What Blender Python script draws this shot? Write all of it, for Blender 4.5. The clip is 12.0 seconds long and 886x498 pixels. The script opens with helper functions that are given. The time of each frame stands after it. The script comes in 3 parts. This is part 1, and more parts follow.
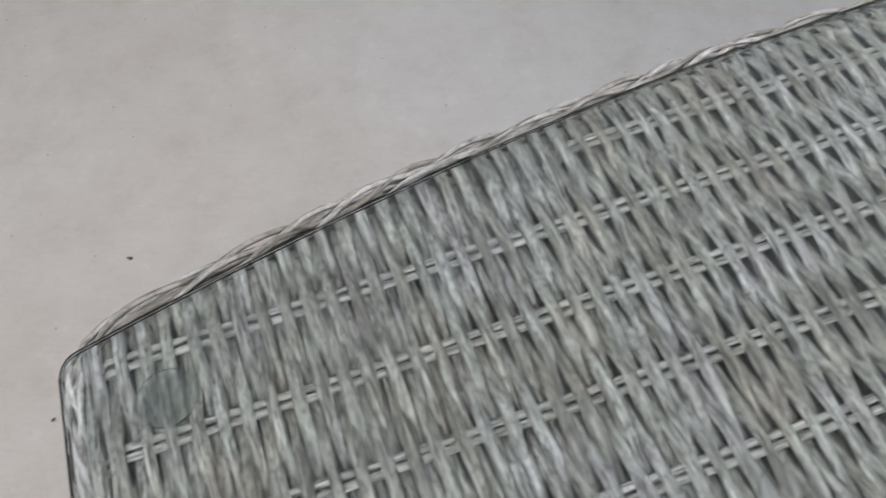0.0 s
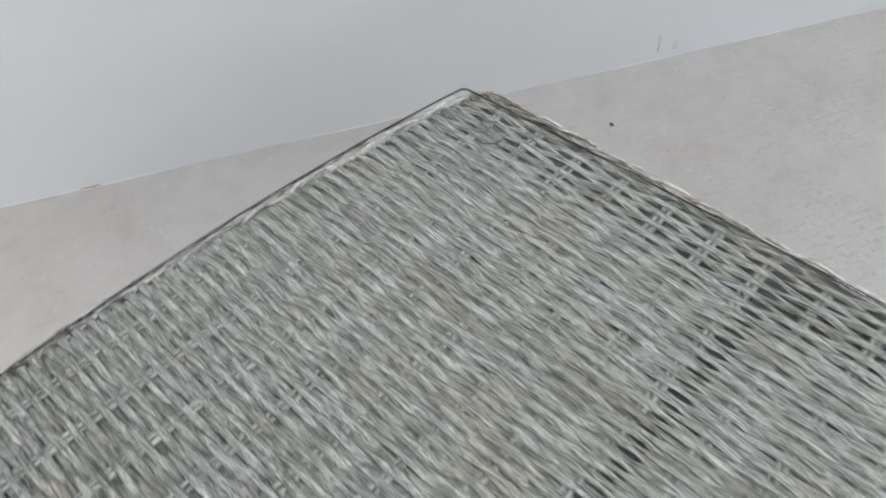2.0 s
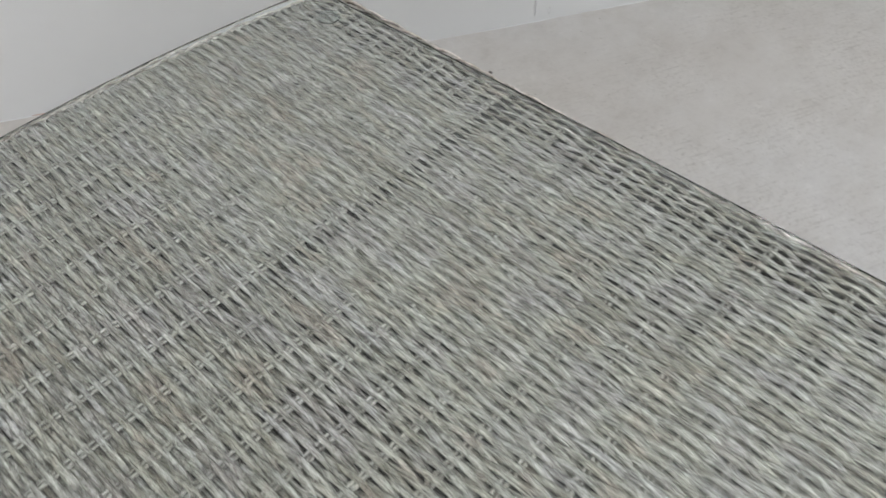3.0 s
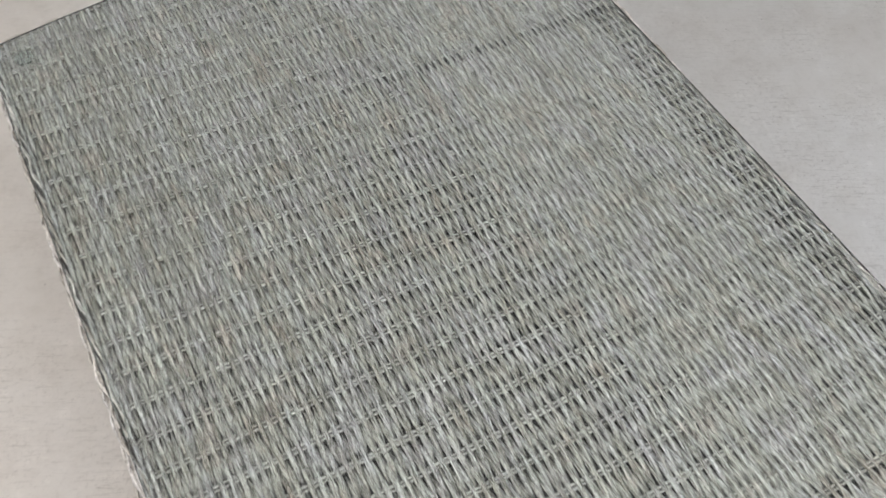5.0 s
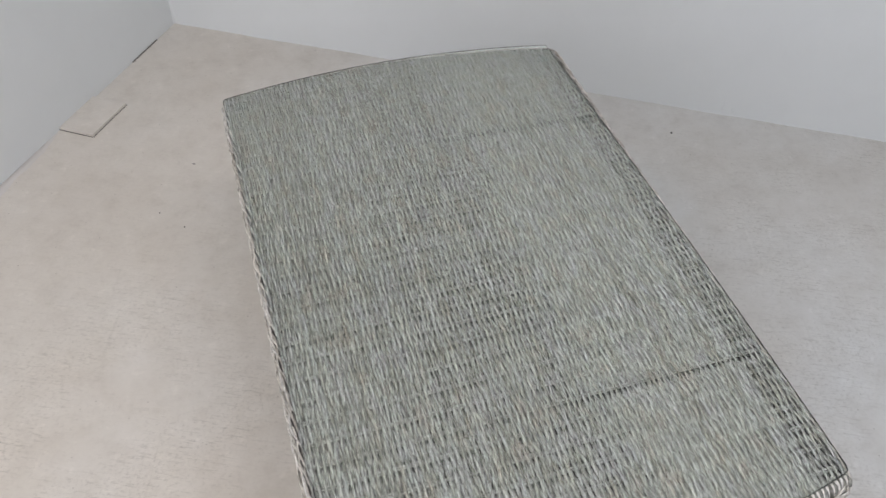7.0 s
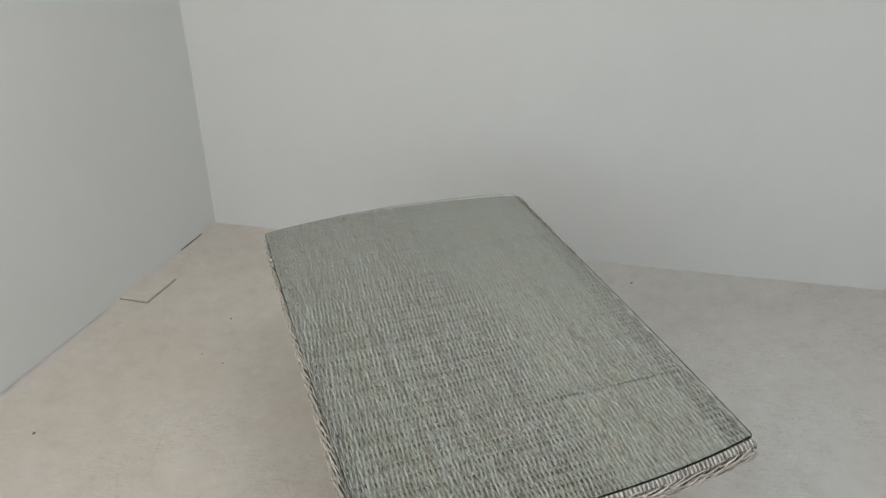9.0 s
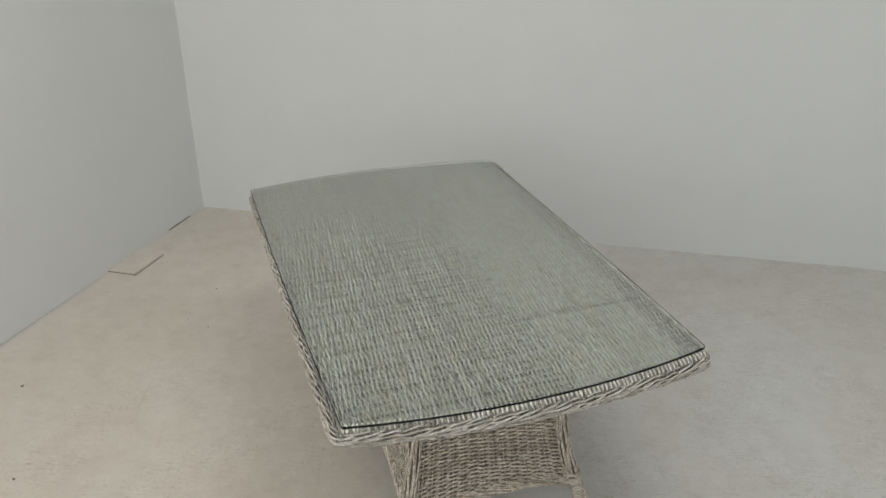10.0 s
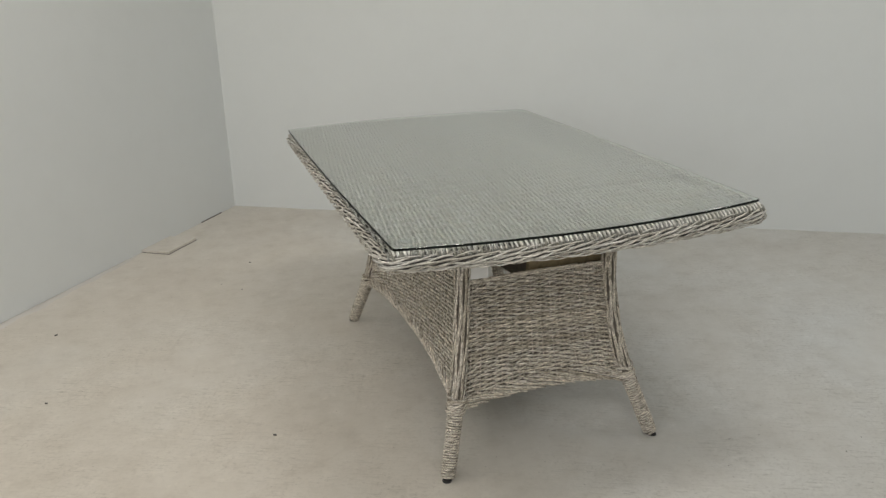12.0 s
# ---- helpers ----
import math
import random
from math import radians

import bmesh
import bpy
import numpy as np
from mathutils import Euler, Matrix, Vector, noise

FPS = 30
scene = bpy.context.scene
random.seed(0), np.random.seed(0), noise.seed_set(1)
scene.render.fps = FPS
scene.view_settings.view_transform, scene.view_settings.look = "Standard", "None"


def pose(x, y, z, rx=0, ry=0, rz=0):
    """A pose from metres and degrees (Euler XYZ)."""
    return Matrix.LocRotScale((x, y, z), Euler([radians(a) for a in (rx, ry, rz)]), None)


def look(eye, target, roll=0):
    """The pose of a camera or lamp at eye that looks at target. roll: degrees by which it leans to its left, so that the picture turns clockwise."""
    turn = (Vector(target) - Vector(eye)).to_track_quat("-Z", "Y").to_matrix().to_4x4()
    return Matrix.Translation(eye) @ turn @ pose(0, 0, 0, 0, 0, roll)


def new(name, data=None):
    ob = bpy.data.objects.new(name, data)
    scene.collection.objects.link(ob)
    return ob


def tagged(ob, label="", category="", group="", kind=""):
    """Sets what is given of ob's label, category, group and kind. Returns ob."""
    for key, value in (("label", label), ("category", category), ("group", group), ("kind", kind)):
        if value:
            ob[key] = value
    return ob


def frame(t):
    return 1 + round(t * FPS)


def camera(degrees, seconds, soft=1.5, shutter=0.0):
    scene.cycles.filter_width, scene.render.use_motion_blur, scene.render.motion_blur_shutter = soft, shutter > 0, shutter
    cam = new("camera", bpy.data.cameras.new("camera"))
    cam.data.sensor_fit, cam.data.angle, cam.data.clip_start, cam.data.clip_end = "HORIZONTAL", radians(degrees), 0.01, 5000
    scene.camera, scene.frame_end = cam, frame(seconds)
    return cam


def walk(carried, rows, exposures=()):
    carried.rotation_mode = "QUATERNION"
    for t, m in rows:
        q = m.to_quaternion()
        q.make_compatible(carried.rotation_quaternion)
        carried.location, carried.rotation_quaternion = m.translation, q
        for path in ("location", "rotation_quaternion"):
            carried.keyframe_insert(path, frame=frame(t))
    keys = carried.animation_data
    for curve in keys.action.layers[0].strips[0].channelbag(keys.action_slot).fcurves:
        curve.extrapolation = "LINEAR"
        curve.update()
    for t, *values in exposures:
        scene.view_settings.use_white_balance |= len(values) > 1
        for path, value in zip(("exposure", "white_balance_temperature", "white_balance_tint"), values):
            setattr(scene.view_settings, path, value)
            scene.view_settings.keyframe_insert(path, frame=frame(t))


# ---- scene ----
# The camera and its way: seconds, eye, target, roll.
cam = camera(57.04, 12.0, soft=1.35, shutter=0.26)
PATH = [
    (0, (-0.3557, 0.5121, 1.1127), (-0.1377, 1.2955, -0.1477), -6.39),
    (0.1, (-0.3301, 0.5101, 1.1169), (-0.0992, 1.2925, -0.1419), -6.40),
    (0.2, (-0.2698, 0.5161, 1.1112), (-0.0065, 1.2922, -0.1451), -6.64),
    (0.3, (-0.2244, 0.5185, 1.1162), (0.0702, 1.2722, -0.1468), -6.45),
    (0.4, (-0.1931, 0.5173, 1.1242), (0.1192, 1.2571, -0.1427), -6.59),
    (0.5, (-0.1585, 0.5185, 1.1225), (0.2475, 1.2357, -0.1308), -4.34),
    (0.6, (-0.1232, 0.5212, 1.1260), (0.2746, 1.2245, -0.1378), -4.60),
    (0.7, (-0.0816, 0.5193, 1.1403), (0.3435, 1.2006, -0.1266), -4.50),
    (0.8, (-0.0560, 0.4994, 1.1656), (0.3989, 1.1716, -0.0958), -3.23),
    (1, (-0.0115, 0.4954, 1.1763), (0.4938, 1.1461, -0.0772), -2.41),
    (1.5, (0.0464, 0.4477, 1.2206), (0.6831, 1.0839, 0.0207), -1.62),
    (2, (0.0173, 0.3120, 1.2761), (0.6897, 0.9973, 0.1237), -4.46),
    (2.5, (-0.1011, 0.1172, 1.3239), (0.5806, 0.8036, 0.1776), 0.11),
    (3, (-0.1632, -0.0577, 1.3968), (0.5663, 0.5733, 0.2481), -0.15),
    (3.5, (-0.2602, -0.1752, 1.4565), (0.4233, 0.4378, 0.2703), -3.67),
    (3.7, (-0.2719, -0.1979, 1.4540), (0.3518, 0.3819, 0.2191), -1.11),
    (5.3, (-0.4078, -0.5137, 1.8162), (0.0292, 0.1607, 0.5497), 5.89),
    (5.5, (-0.4203, -0.5740, 1.8711), (0.0053, 0.1082, 0.6048), 5.27),
    (6, (-0.4226, -0.7428, 2.0015), (-0.0241, -0.0003, 0.7606), 3.78),
    (6.5, (-0.4550, -0.9876, 2.1152), (-0.0685, -0.1253, 0.9503), 4.62),
    (7, (-0.5242, -1.2037, 2.1836), (-0.1798, -0.2526, 1.0760), 2.25),
    (7.2, (-0.5562, -1.2845, 2.1932), (-0.2142, -0.3073, 1.1078), 1.32),
    (8.8, (-0.7045, -1.9082, 2.1770), (-0.3063, -0.6782, 1.4164), 0.13),
    (9, (-0.7321, -1.9655, 2.1580), (-0.3092, -0.7270, 1.4250), -0.67),
    (9.5, (-0.7580, -2.1208, 2.1081), (-0.2956, -0.8647, 1.4311), -0.81),
    (10, (-0.7793, -2.2269, 1.9579), (-0.3265, -0.9665, 1.2824), 0.05),
    (10.5, (-0.8308, -2.2876, 1.8202), (-0.3933, -1.0308, 1.1280), -0.17),
    (11, (-0.9240, -2.4288, 1.6985), (-0.4858, -1.1511, 1.0463), -1.45),
    (11.5, (-0.9566, -2.4668, 1.5484), (-0.5142, -1.1612, 0.9570), -1.82),
    (12, (-0.9332, -2.4151, 1.3575), (-0.4855, -1.0745, 0.8552), -1.56),
]

# Exposure and white balance drift as the camera pulls back.
EXPOSURES = [
    (0.0, -0.18, 6080, 17), (0.5, 0.06, 5980, 16), (1.0, 0.06, 6000, 16), (1.5, 0.05, 6050, 16), (2.5, -0.12, 6350, 16), (3.5, -0.16, 6450, 15),
    (5.5, -0.06, 6350, 17), (7.0, -0.3, 6300, 17), (9.0, -0.6, 6600, 11), (12.0, -0.6, 6850, 10),
]
walk(cam, [(t, look(eye, target, roll)) for t, eye, target, roll in PATH], EXPOSURES)

# ---- world and lamps ----
world = bpy.data.worlds.new("world")
scene.world = world
world.use_nodes = True
wn = world.node_tree
sky = wn.nodes.new("ShaderNodeTexSky")
sky.sky_type, sky.sun_disc = "NISHITA", False
sky.sun_elevation, sky.sun_rotation = radians(35), radians(200)
wn.nodes["Background"].inputs["Strength"].default_value = 0.1
wn.links.new(sky.outputs["Color"], wn.nodes["Background"].inputs["Color"])

# Room plan: a corner, the back wall running along U, the left wall along V.
CORNER = Vector((-0.617, 2.43, 0.0))
U = Vector((math.cos(radians(-32.0)), math.sin(radians(-32.0)), 0))
V = Vector((math.cos(radians(232.0)), math.sin(radians(232.0)), 0))
LONG_U, LONG_V, HIGH = 6.2, 6.4, 3.1


def plan(u, v, z=0.0):
    return CORNER + U * u + V * v + Vector((0, 0, z))


def area_lamp(name, eye, target, sx, sy, watts, colour):
    lamp = bpy.data.lights.new(name, "AREA")
    lamp.shape, lamp.size, lamp.size_y, lamp.energy, lamp.color = "RECTANGLE", sx, sy, watts, colour
    ob = new(name, lamp)
    ob.matrix_world = look(eye, target)
    return ob


# Fill lamps added out of view, under the ceiling and at the rear opening.
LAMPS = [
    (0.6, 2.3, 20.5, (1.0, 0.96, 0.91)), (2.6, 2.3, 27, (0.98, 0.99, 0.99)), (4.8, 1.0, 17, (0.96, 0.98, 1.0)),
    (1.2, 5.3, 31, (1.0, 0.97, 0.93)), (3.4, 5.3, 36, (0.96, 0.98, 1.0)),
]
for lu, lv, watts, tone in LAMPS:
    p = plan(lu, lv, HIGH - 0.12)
    area_lamp("overhead_fill", p, p - Vector((0, 0.001, 1)), 1.1, 0.5, watts, tone)
p = plan(1.9, LONG_V - 0.12, 1.95)
area_lamp("rear_fill", p, p - V - Vector((0, 0, 0.1)), 3.0, 1.6, 42, (0.93, 0.97, 1.0))


# ---- materials ----
def material(name):
    m = bpy.data.materials.new(name)
    m.use_nodes = True
    nt = m.node_tree
    return m, nt, nt.nodes["Principled BSDF"]


def node(nt, kind, **values):
    n = nt.nodes.new(kind)
    for key, value in values.items():
        n.inputs[key].default_value = value
    return n


def ramp(nt, source, stops):
    r = nt.nodes.new("ShaderNodeValToRGB")
    e = r.color_ramp.elements
    while len(e) < len(stops):
        e.new(0.5)
    for el, (at, c) in zip(e, stops):
        el.position = at
        el.color = (*c, 1) if len(c) == 3 else c
    nt.links.new(source, r.inputs["Fac"])
    return r.outputs["Color"]


def mix(nt, fac, a, b, kind="MIX"):
    m = nt.nodes.new("ShaderNodeMix")
    m.data_type, m.blend_type = "RGBA", kind
    for value, socket in ((fac, m.inputs[0]), (a, m.inputs[6]), (b, m.inputs[7])):
        if hasattr(value, "links"):
            nt.links.new(value, socket)
        elif isinstance(value, tuple):
            socket.default_value = (*value, 1)
        else:
            socket.default_value = value
    return m.outputs[2]


def bump(nt, bsdf, height, strength, distance):
    b = node(nt, "ShaderNodeBump", Strength=strength, Distance=distance)
    nt.links.new(height, b.inputs["Height"])
    nt.links.new(b.outputs["Normal"], bsdf.inputs["Normal"])


def mapped(nt, scale, source="Object"):
    tc = nt.nodes.new("ShaderNodeTexCoord")
    mp = nt.nodes.new("ShaderNodeMapping")
    mp.inputs["Scale"].default_value = scale
    nt.links.new(tc.outputs[source], mp.inputs["Vector"])
    return mp.outputs["Vector"]


def turned(nt, degrees, scale):
    """Object coordinates turned about z, then scaled."""
    first = nt.nodes.new("ShaderNodeMapping")
    first.inputs["Rotation"].default_value = (0, 0, radians(degrees))
    nt.links.new(nt.nodes.new("ShaderNodeTexCoord").outputs["Object"], first.inputs["Vector"])
    then = nt.nodes.new("ShaderNodeMapping")
    then.inputs["Scale"].default_value = scale
    nt.links.new(first.outputs["Vector"], then.inputs["Vector"])
    return then.outputs["Vector"]


def noise_tex(nt, vector, scale, detail=4.0, rough=0.55):
    n = node(nt, "ShaderNodeTexNoise", Scale=scale, Detail=detail, Roughness=rough)
    nt.links.new(vector, n.inputs["Vector"])
    return n.outputs["Fac"]


def wicker_material(name, light, mid, dark, islands=False, even=0.0, deep=0.5, speck=0.35, cut=0.37, tint=0.0):
    """Split-cane fibre: fine lines along the strand, a tone of its own for each strand, worn patches."""
    m, nt, b = material(name)
    uv = mapped(nt, (55, 800, 1), "UV")
    fibre = noise_tex(nt, uv, 1.0, 3.0, 0.6)
    uv2 = mapped(nt, (38, 260, 1), "UV")
    patch = noise_tex(nt, uv2, 1.0, 4.0, 0.6)
    if islands:
        rnd = nt.nodes.new("ShaderNodeNewGeometry").outputs["Random Per Island"]
    else:
        rnd = nt.nodes.new("ShaderNodeObjectInfo").outputs["Random"]
    c = ramp(nt, fibre, [(cut, dark), (cut + 0.09, mid), (0.63, light)])
    tone = ramp(nt, rnd, [(0.0, (0.70, 0.675, 0.63)), (0.25, (0.92, 0.915, 0.88)), (0.5, (1.0, 1.0, 1.0)), (0.75, (0.96, 0.975, 0.985)), (1.0, (1.08, 1.06, 1.02))])
    c = mix(nt, 1.0 - even, c, tone, "MULTIPLY")
    stain = ramp(nt, patch, [(0.36, (1 - deep, 0.985 - deep, 0.95 - deep)), (0.5, (1, 1, 1)), (0.64, (1 + 0.7 * deep, 1 + 0.7 * deep, 1 + 0.68 * deep))])
    c = mix(nt, 0.9, c, stain, "MULTIPLY")
    chips = noise_tex(nt, mapped(nt, (190, 620, 1), "UV"), 1.0, 2.0, 0.7)
    c = mix(nt, speck, c, ramp(nt, chips, [(0.38, (0.36, 0.35, 0.33)), (0.46, (0.97, 0.97, 0.96)), (0.55, (1.03, 1.03, 1.03)), (0.64, (1.45, 1.45, 1.44))]), "MULTIPLY")
    if tint:
        # faint green, brown and lilac patches where the wash has aged
        age = noise_tex(nt, mapped(nt, (1, 0.55, 1)), 26.0, 3.0, 0.6)
        c = mix(nt, tint, c, ramp(nt, age, [(0.34, (1.0, 0.92, 0.85)), (0.44, (0.97, 0.985, 0.92)), (0.54, (1.0, 1.01, 0.99)), (0.66, (1.06, 1.04, 1.09))]), "MULTIPLY")
    nt.links.new(c, b.inputs["Base Color"])
    b.inputs["Roughness"].default_value = 0.7
    b.inputs["Specular IOR Level"].default_value = 0.22
    bump(nt, b, fibre, 0.9, 0.0016)
    return m


# One whitewash: top and stakes are coloured darker for the shade under the glass.
WICKER_TOP_SHADED = wicker_material("whitewashed_wicker_top_shaded", (0.325, 0.322, 0.304), (0.23, 0.227, 0.214), (0.045, 0.043, 0.039), even=0.15, deep=0.56, speck=0.85, cut=0.345, tint=0.85)
STAKE_SHADED = wicker_material("whitewashed_wicker_stake_shaded", (0.35, 0.345, 0.322), (0.272, 0.268, 0.25), (0.11, 0.107, 0.10), even=0.4, tint=0.6)
WICKER = wicker_material("whitewashed_wicker", (0.80, 0.745, 0.68), (0.58, 0.525, 0.46), (0.18, 0.15, 0.125), deep=0.58, speck=0.85, tint=0.2)
WICKER_RIM = wicker_material("whitewashed_wicker_rim", (0.67, 0.645, 0.61), (0.55, 0.525, 0.49), (0.18, 0.165, 0.145), deep=0.38, speck=0.4, cut=0.34)
# The same strands' ends, coloured as lit outside the glass.
WICKER_LOOP_LIT = wicker_material("whitewashed_wicker_ends_lit", (0.80, 0.785, 0.755), (0.64, 0.62, 0.585), (0.2, 0.19, 0.17), deep=0.4)
WICKER_FAR = wicker_material("whitewashed_wicker_joined", (0.80, 0.745, 0.68), (0.58, 0.525, 0.46), (0.18, 0.15, 0.125), True, deep=0.58, speck=0.85, tint=0.2)

# Near-black underlay: the shade in the weave's gaps is put into its colour.
TOPSHADE, nt, b = material("gap_shade_underlay")
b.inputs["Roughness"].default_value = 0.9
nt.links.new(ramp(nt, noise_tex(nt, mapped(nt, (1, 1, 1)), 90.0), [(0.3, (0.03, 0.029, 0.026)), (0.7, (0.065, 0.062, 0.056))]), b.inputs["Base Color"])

# Dark brown in place of shade between the panel, post and leg strands.
PANELSHADE, nt, b = material("brown_gap_shade")
b.inputs["Roughness"].default_value = 0.9
nt.links.new(ramp(nt, noise_tex(nt, mapped(nt, (1, 1, 1)), 60.0), [(0.3, (0.09, 0.077, 0.063)), (0.7, (0.18, 0.155, 0.125))]), b.inputs["Base Color"])

# Rim filling, coloured dark so that the slits between strands look shaded.
RIMSHADE, nt, b = material("rim_gap_shade")
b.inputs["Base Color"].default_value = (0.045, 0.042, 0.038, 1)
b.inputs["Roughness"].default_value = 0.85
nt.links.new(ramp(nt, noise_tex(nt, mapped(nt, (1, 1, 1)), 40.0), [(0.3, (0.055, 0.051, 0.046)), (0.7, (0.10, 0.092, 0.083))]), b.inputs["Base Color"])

BOARD, nt, b = material("raw_board")
grain = noise_tex(nt, mapped(nt, (60, 6, 60)), 1.0, 5.0)
nt.links.new(ramp(nt, grain, [(0.3, (0.2, 0.15, 0.085)), (0.7, (0.34, 0.265, 0.15))]), b.inputs["Base Color"])
b.inputs["Roughness"].default_value = 0.75

GLASS, nt, b = material("clear_glass")
b.inputs["Base Color"].default_value = (0.925, 0.97, 0.957, 1)
b.inputs["Transmission Weight"].default_value = 1.0
b.inputs["Roughness"].default_value = 0.0
b.inputs["IOR"].default_value = 1.5

# Black in place of the darkness that trapped light gives the glass edge.
EDGE, nt, b = material("edge_darkening")
b.inputs["Base Color"].default_value = (0.006, 0.009, 0.008, 1)
b.inputs["Roughness"].default_value = 0.5
b.inputs["Specular IOR Level"].default_value = 0.15

PAD, nt, b = material("clear_silicone")
b.inputs["Base Color"].default_value = (0.86, 0.90, 0.88, 1)
b.inputs["Transmission Weight"].default_value = 0.97
b.inputs["Roughness"].default_value = 0.06
b.inputs["IOR"].default_value = 1.4

RUBBER, nt, b = material("black_rubber")
b.inputs["Base Color"].default_value = (0.02, 0.02, 0.02, 1)
b.inputs["Roughness"].default_value = 0.7

CARD, nt, b = material("white_card")
nt.links.new(ramp(nt, noise_tex(nt, mapped(nt, (1, 1, 1)), 60.0), [(0.3, (0.84, 0.83, 0.81)), (0.7, (0.9, 0.89, 0.88))]), b.inputs["Base Color"])
b.inputs["Roughness"].default_value = 0.6

GRIT, nt, b = material("grit")
nt.links.new(ramp(nt, noise_tex(nt, mapped(nt, (1, 1, 1)), 300.0), [(0.3, (0.08, 0.075, 0.07)), (0.7, (0.17, 0.155, 0.145))]), b.inputs["Base Color"])
b.inputs["Roughness"].default_value = 0.9


def plaster_material(name, light, dark, blotch):
    m, nt, b = material(name)
    v = mapped(nt, (1, 1, 1))
    big = noise_tex(nt, v, 0.9, 5.0, 0.6)
    fine = noise_tex(nt, v, 60.0, 5.0, 0.65)
    c = ramp(nt, big, [(0.3, dark), (0.7, light)])
    c = mix(nt, 0.5, c, ramp(nt, noise_tex(nt, v, 7.0, 6.0, 0.7), [(0.3, blotch), (0.55, (1, 1, 1))]), "MULTIPLY")
    nt.links.new(c, b.inputs["Base Color"])
    b.inputs["Roughness"].default_value = 0.75
    bump(nt, b, fine, 0.12, 0.002)
    return m


WALL = plaster_material("white_painted_plaster", (0.725, 0.747, 0.744), (0.70, 0.722, 0.72), (0.97, 0.97, 0.965))
WASH = plaster_material("thin_wall_paint", (0.635, 0.61, 0.58), (0.59, 0.562, 0.53), (0.93, 0.92, 0.91))
CEIL = plaster_material("white_ceiling_paint", (0.82, 0.82, 0.81), (0.79, 0.79, 0.78), (0.97, 0.97, 0.97))

FLOOR, nt, b = material("painted_screed")
v = mapped(nt, (1, 1, 1))
big = noise_tex(nt, v, 1.1, 4.0, 0.55)
c = ramp(nt, big, [(0.3, (0.53, 0.494, 0.443)), (0.5, (0.573, 0.544, 0.498)), (0.7, (0.592, 0.575, 0.542))])
cloud = noise_tex(nt, v, 9.0, 7.0, 0.7)
c = mix(nt, 0.6, c, ramp(nt, cloud, [(0.32, (0.87, 0.86, 0.845)), (0.46, (0.985, 0.985, 0.98)), (0.64, (1.045, 1.05, 1.055))]), "MULTIPLY")
blots = ramp(nt, noise_tex(nt, v, 21.0, 5.0, 0.62), [(0.36, (0.955, 0.95, 0.945)), (0.5, (1, 1, 1)), (0.6, (1, 1, 1)), (0.68, (1.075, 1.075, 1.08))])
c = mix(nt, 0.8, c, blots, "MULTIPLY")
# trowel and brush lines in patches, small dark dashes in them
spread = nt.nodes.new("ShaderNodeSeparateXYZ")
nt.links.new(v, spread.inputs["Vector"])


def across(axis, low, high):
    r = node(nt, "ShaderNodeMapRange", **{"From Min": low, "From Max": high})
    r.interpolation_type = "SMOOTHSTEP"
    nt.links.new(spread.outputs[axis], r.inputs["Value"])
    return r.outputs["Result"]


worn = ramp(nt, noise_tex(nt, v, 2.6, 3.0, 0.6), [(0.38, (0, 0, 0)), (0.6, (1, 1, 1))])
worn = mix(nt, across("Y", 1.3, 0.3), (0.15, 0.15, 0.15), worn)
# floor tint slides from cool at +x to warm at -x, broken by noise
warm_side = mix(nt, 0.35, across("X", 0.9, -0.7), noise_tex(nt, v, 1.7, 3.0, 0.6))
c = mix(nt, 1.0, c, ramp(nt, warm_side, [(0.15, (0.962, 0.997, 1.03)), (0.8, (1.015, 0.992, 0.955))]), "MULTIPLY")
# floor colour lightened towards the far wall for the brighter light there
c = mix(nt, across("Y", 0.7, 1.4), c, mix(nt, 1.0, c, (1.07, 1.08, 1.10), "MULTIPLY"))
lines = noise_tex(nt, turned(nt, 27.0, (16.0, 120.0, 1)), 1.0, 4.0, 0.6)
dashes = ramp(nt, lines, [(0.34, (0.74, 0.73, 0.715)), (0.44, (1, 1, 1)), (0.58, (1.0, 1.0, 1.0)), (0.68, (1.10, 1.10, 1.09))])
c = mix(nt, mix(nt, 0.7, (0.08, 0.08, 0.08), mix(nt, 1.0, worn, (0.95, 0.95, 0.95), "MULTIPLY")), c, mix(nt, 1.0, c, dashes, "MULTIPLY"))
# pale and dark scuffs running the other way
scuff = noise_tex(nt, turned(nt, 19.0, (38.0, 1.6, 1)), 1.0, 4.0, 0.62)
c = mix(nt, mix(nt, 1.0, worn, (0.55, 0.55, 0.55), "MULTIPLY"), c, mix(nt, 1.0, c, ramp(nt, scuff, [(0.31, (0.88, 0.875, 0.87)), (0.37, (1, 1, 1)), (0.62, (1, 1, 1)), (0.68, (1.09, 1.09, 1.09))]), "MULTIPLY"))
spots = node(nt, "ShaderNodeTexVoronoi", Scale=19.0)
nt.links.new(v, spots.inputs["Vector"])
c = mix(nt, 0.8, c, ramp(nt, spots.outputs["Distance"], [(0.025, (0.6, 0.58, 0.56)), (0.06, (1, 1, 1))]), "MULTIPLY")
grainy = noise_tex(nt, v, 80.0, 5.0, 0.75)
gritty = mix(nt, 1.0, c, ramp(nt, grainy, [(0.30, (0.66, 0.645, 0.63)), (0.47, (1, 1, 1)), (0.7, (1.07, 1.07, 1.07))]), "MULTIPLY")
c = mix(nt, mix(nt, 0.7, (0.15, 0.15, 0.15), mix(nt, 1.0, worn, (1.0, 1.0, 1.0), "MULTIPLY")), c, gritty)
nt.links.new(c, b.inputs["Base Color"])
nt.links.new(ramp(nt, cloud, [(0.3, (0.62, 0.62, 0.62)), (0.7, (0.45, 0.45, 0.45))]), b.inputs["Roughness"])
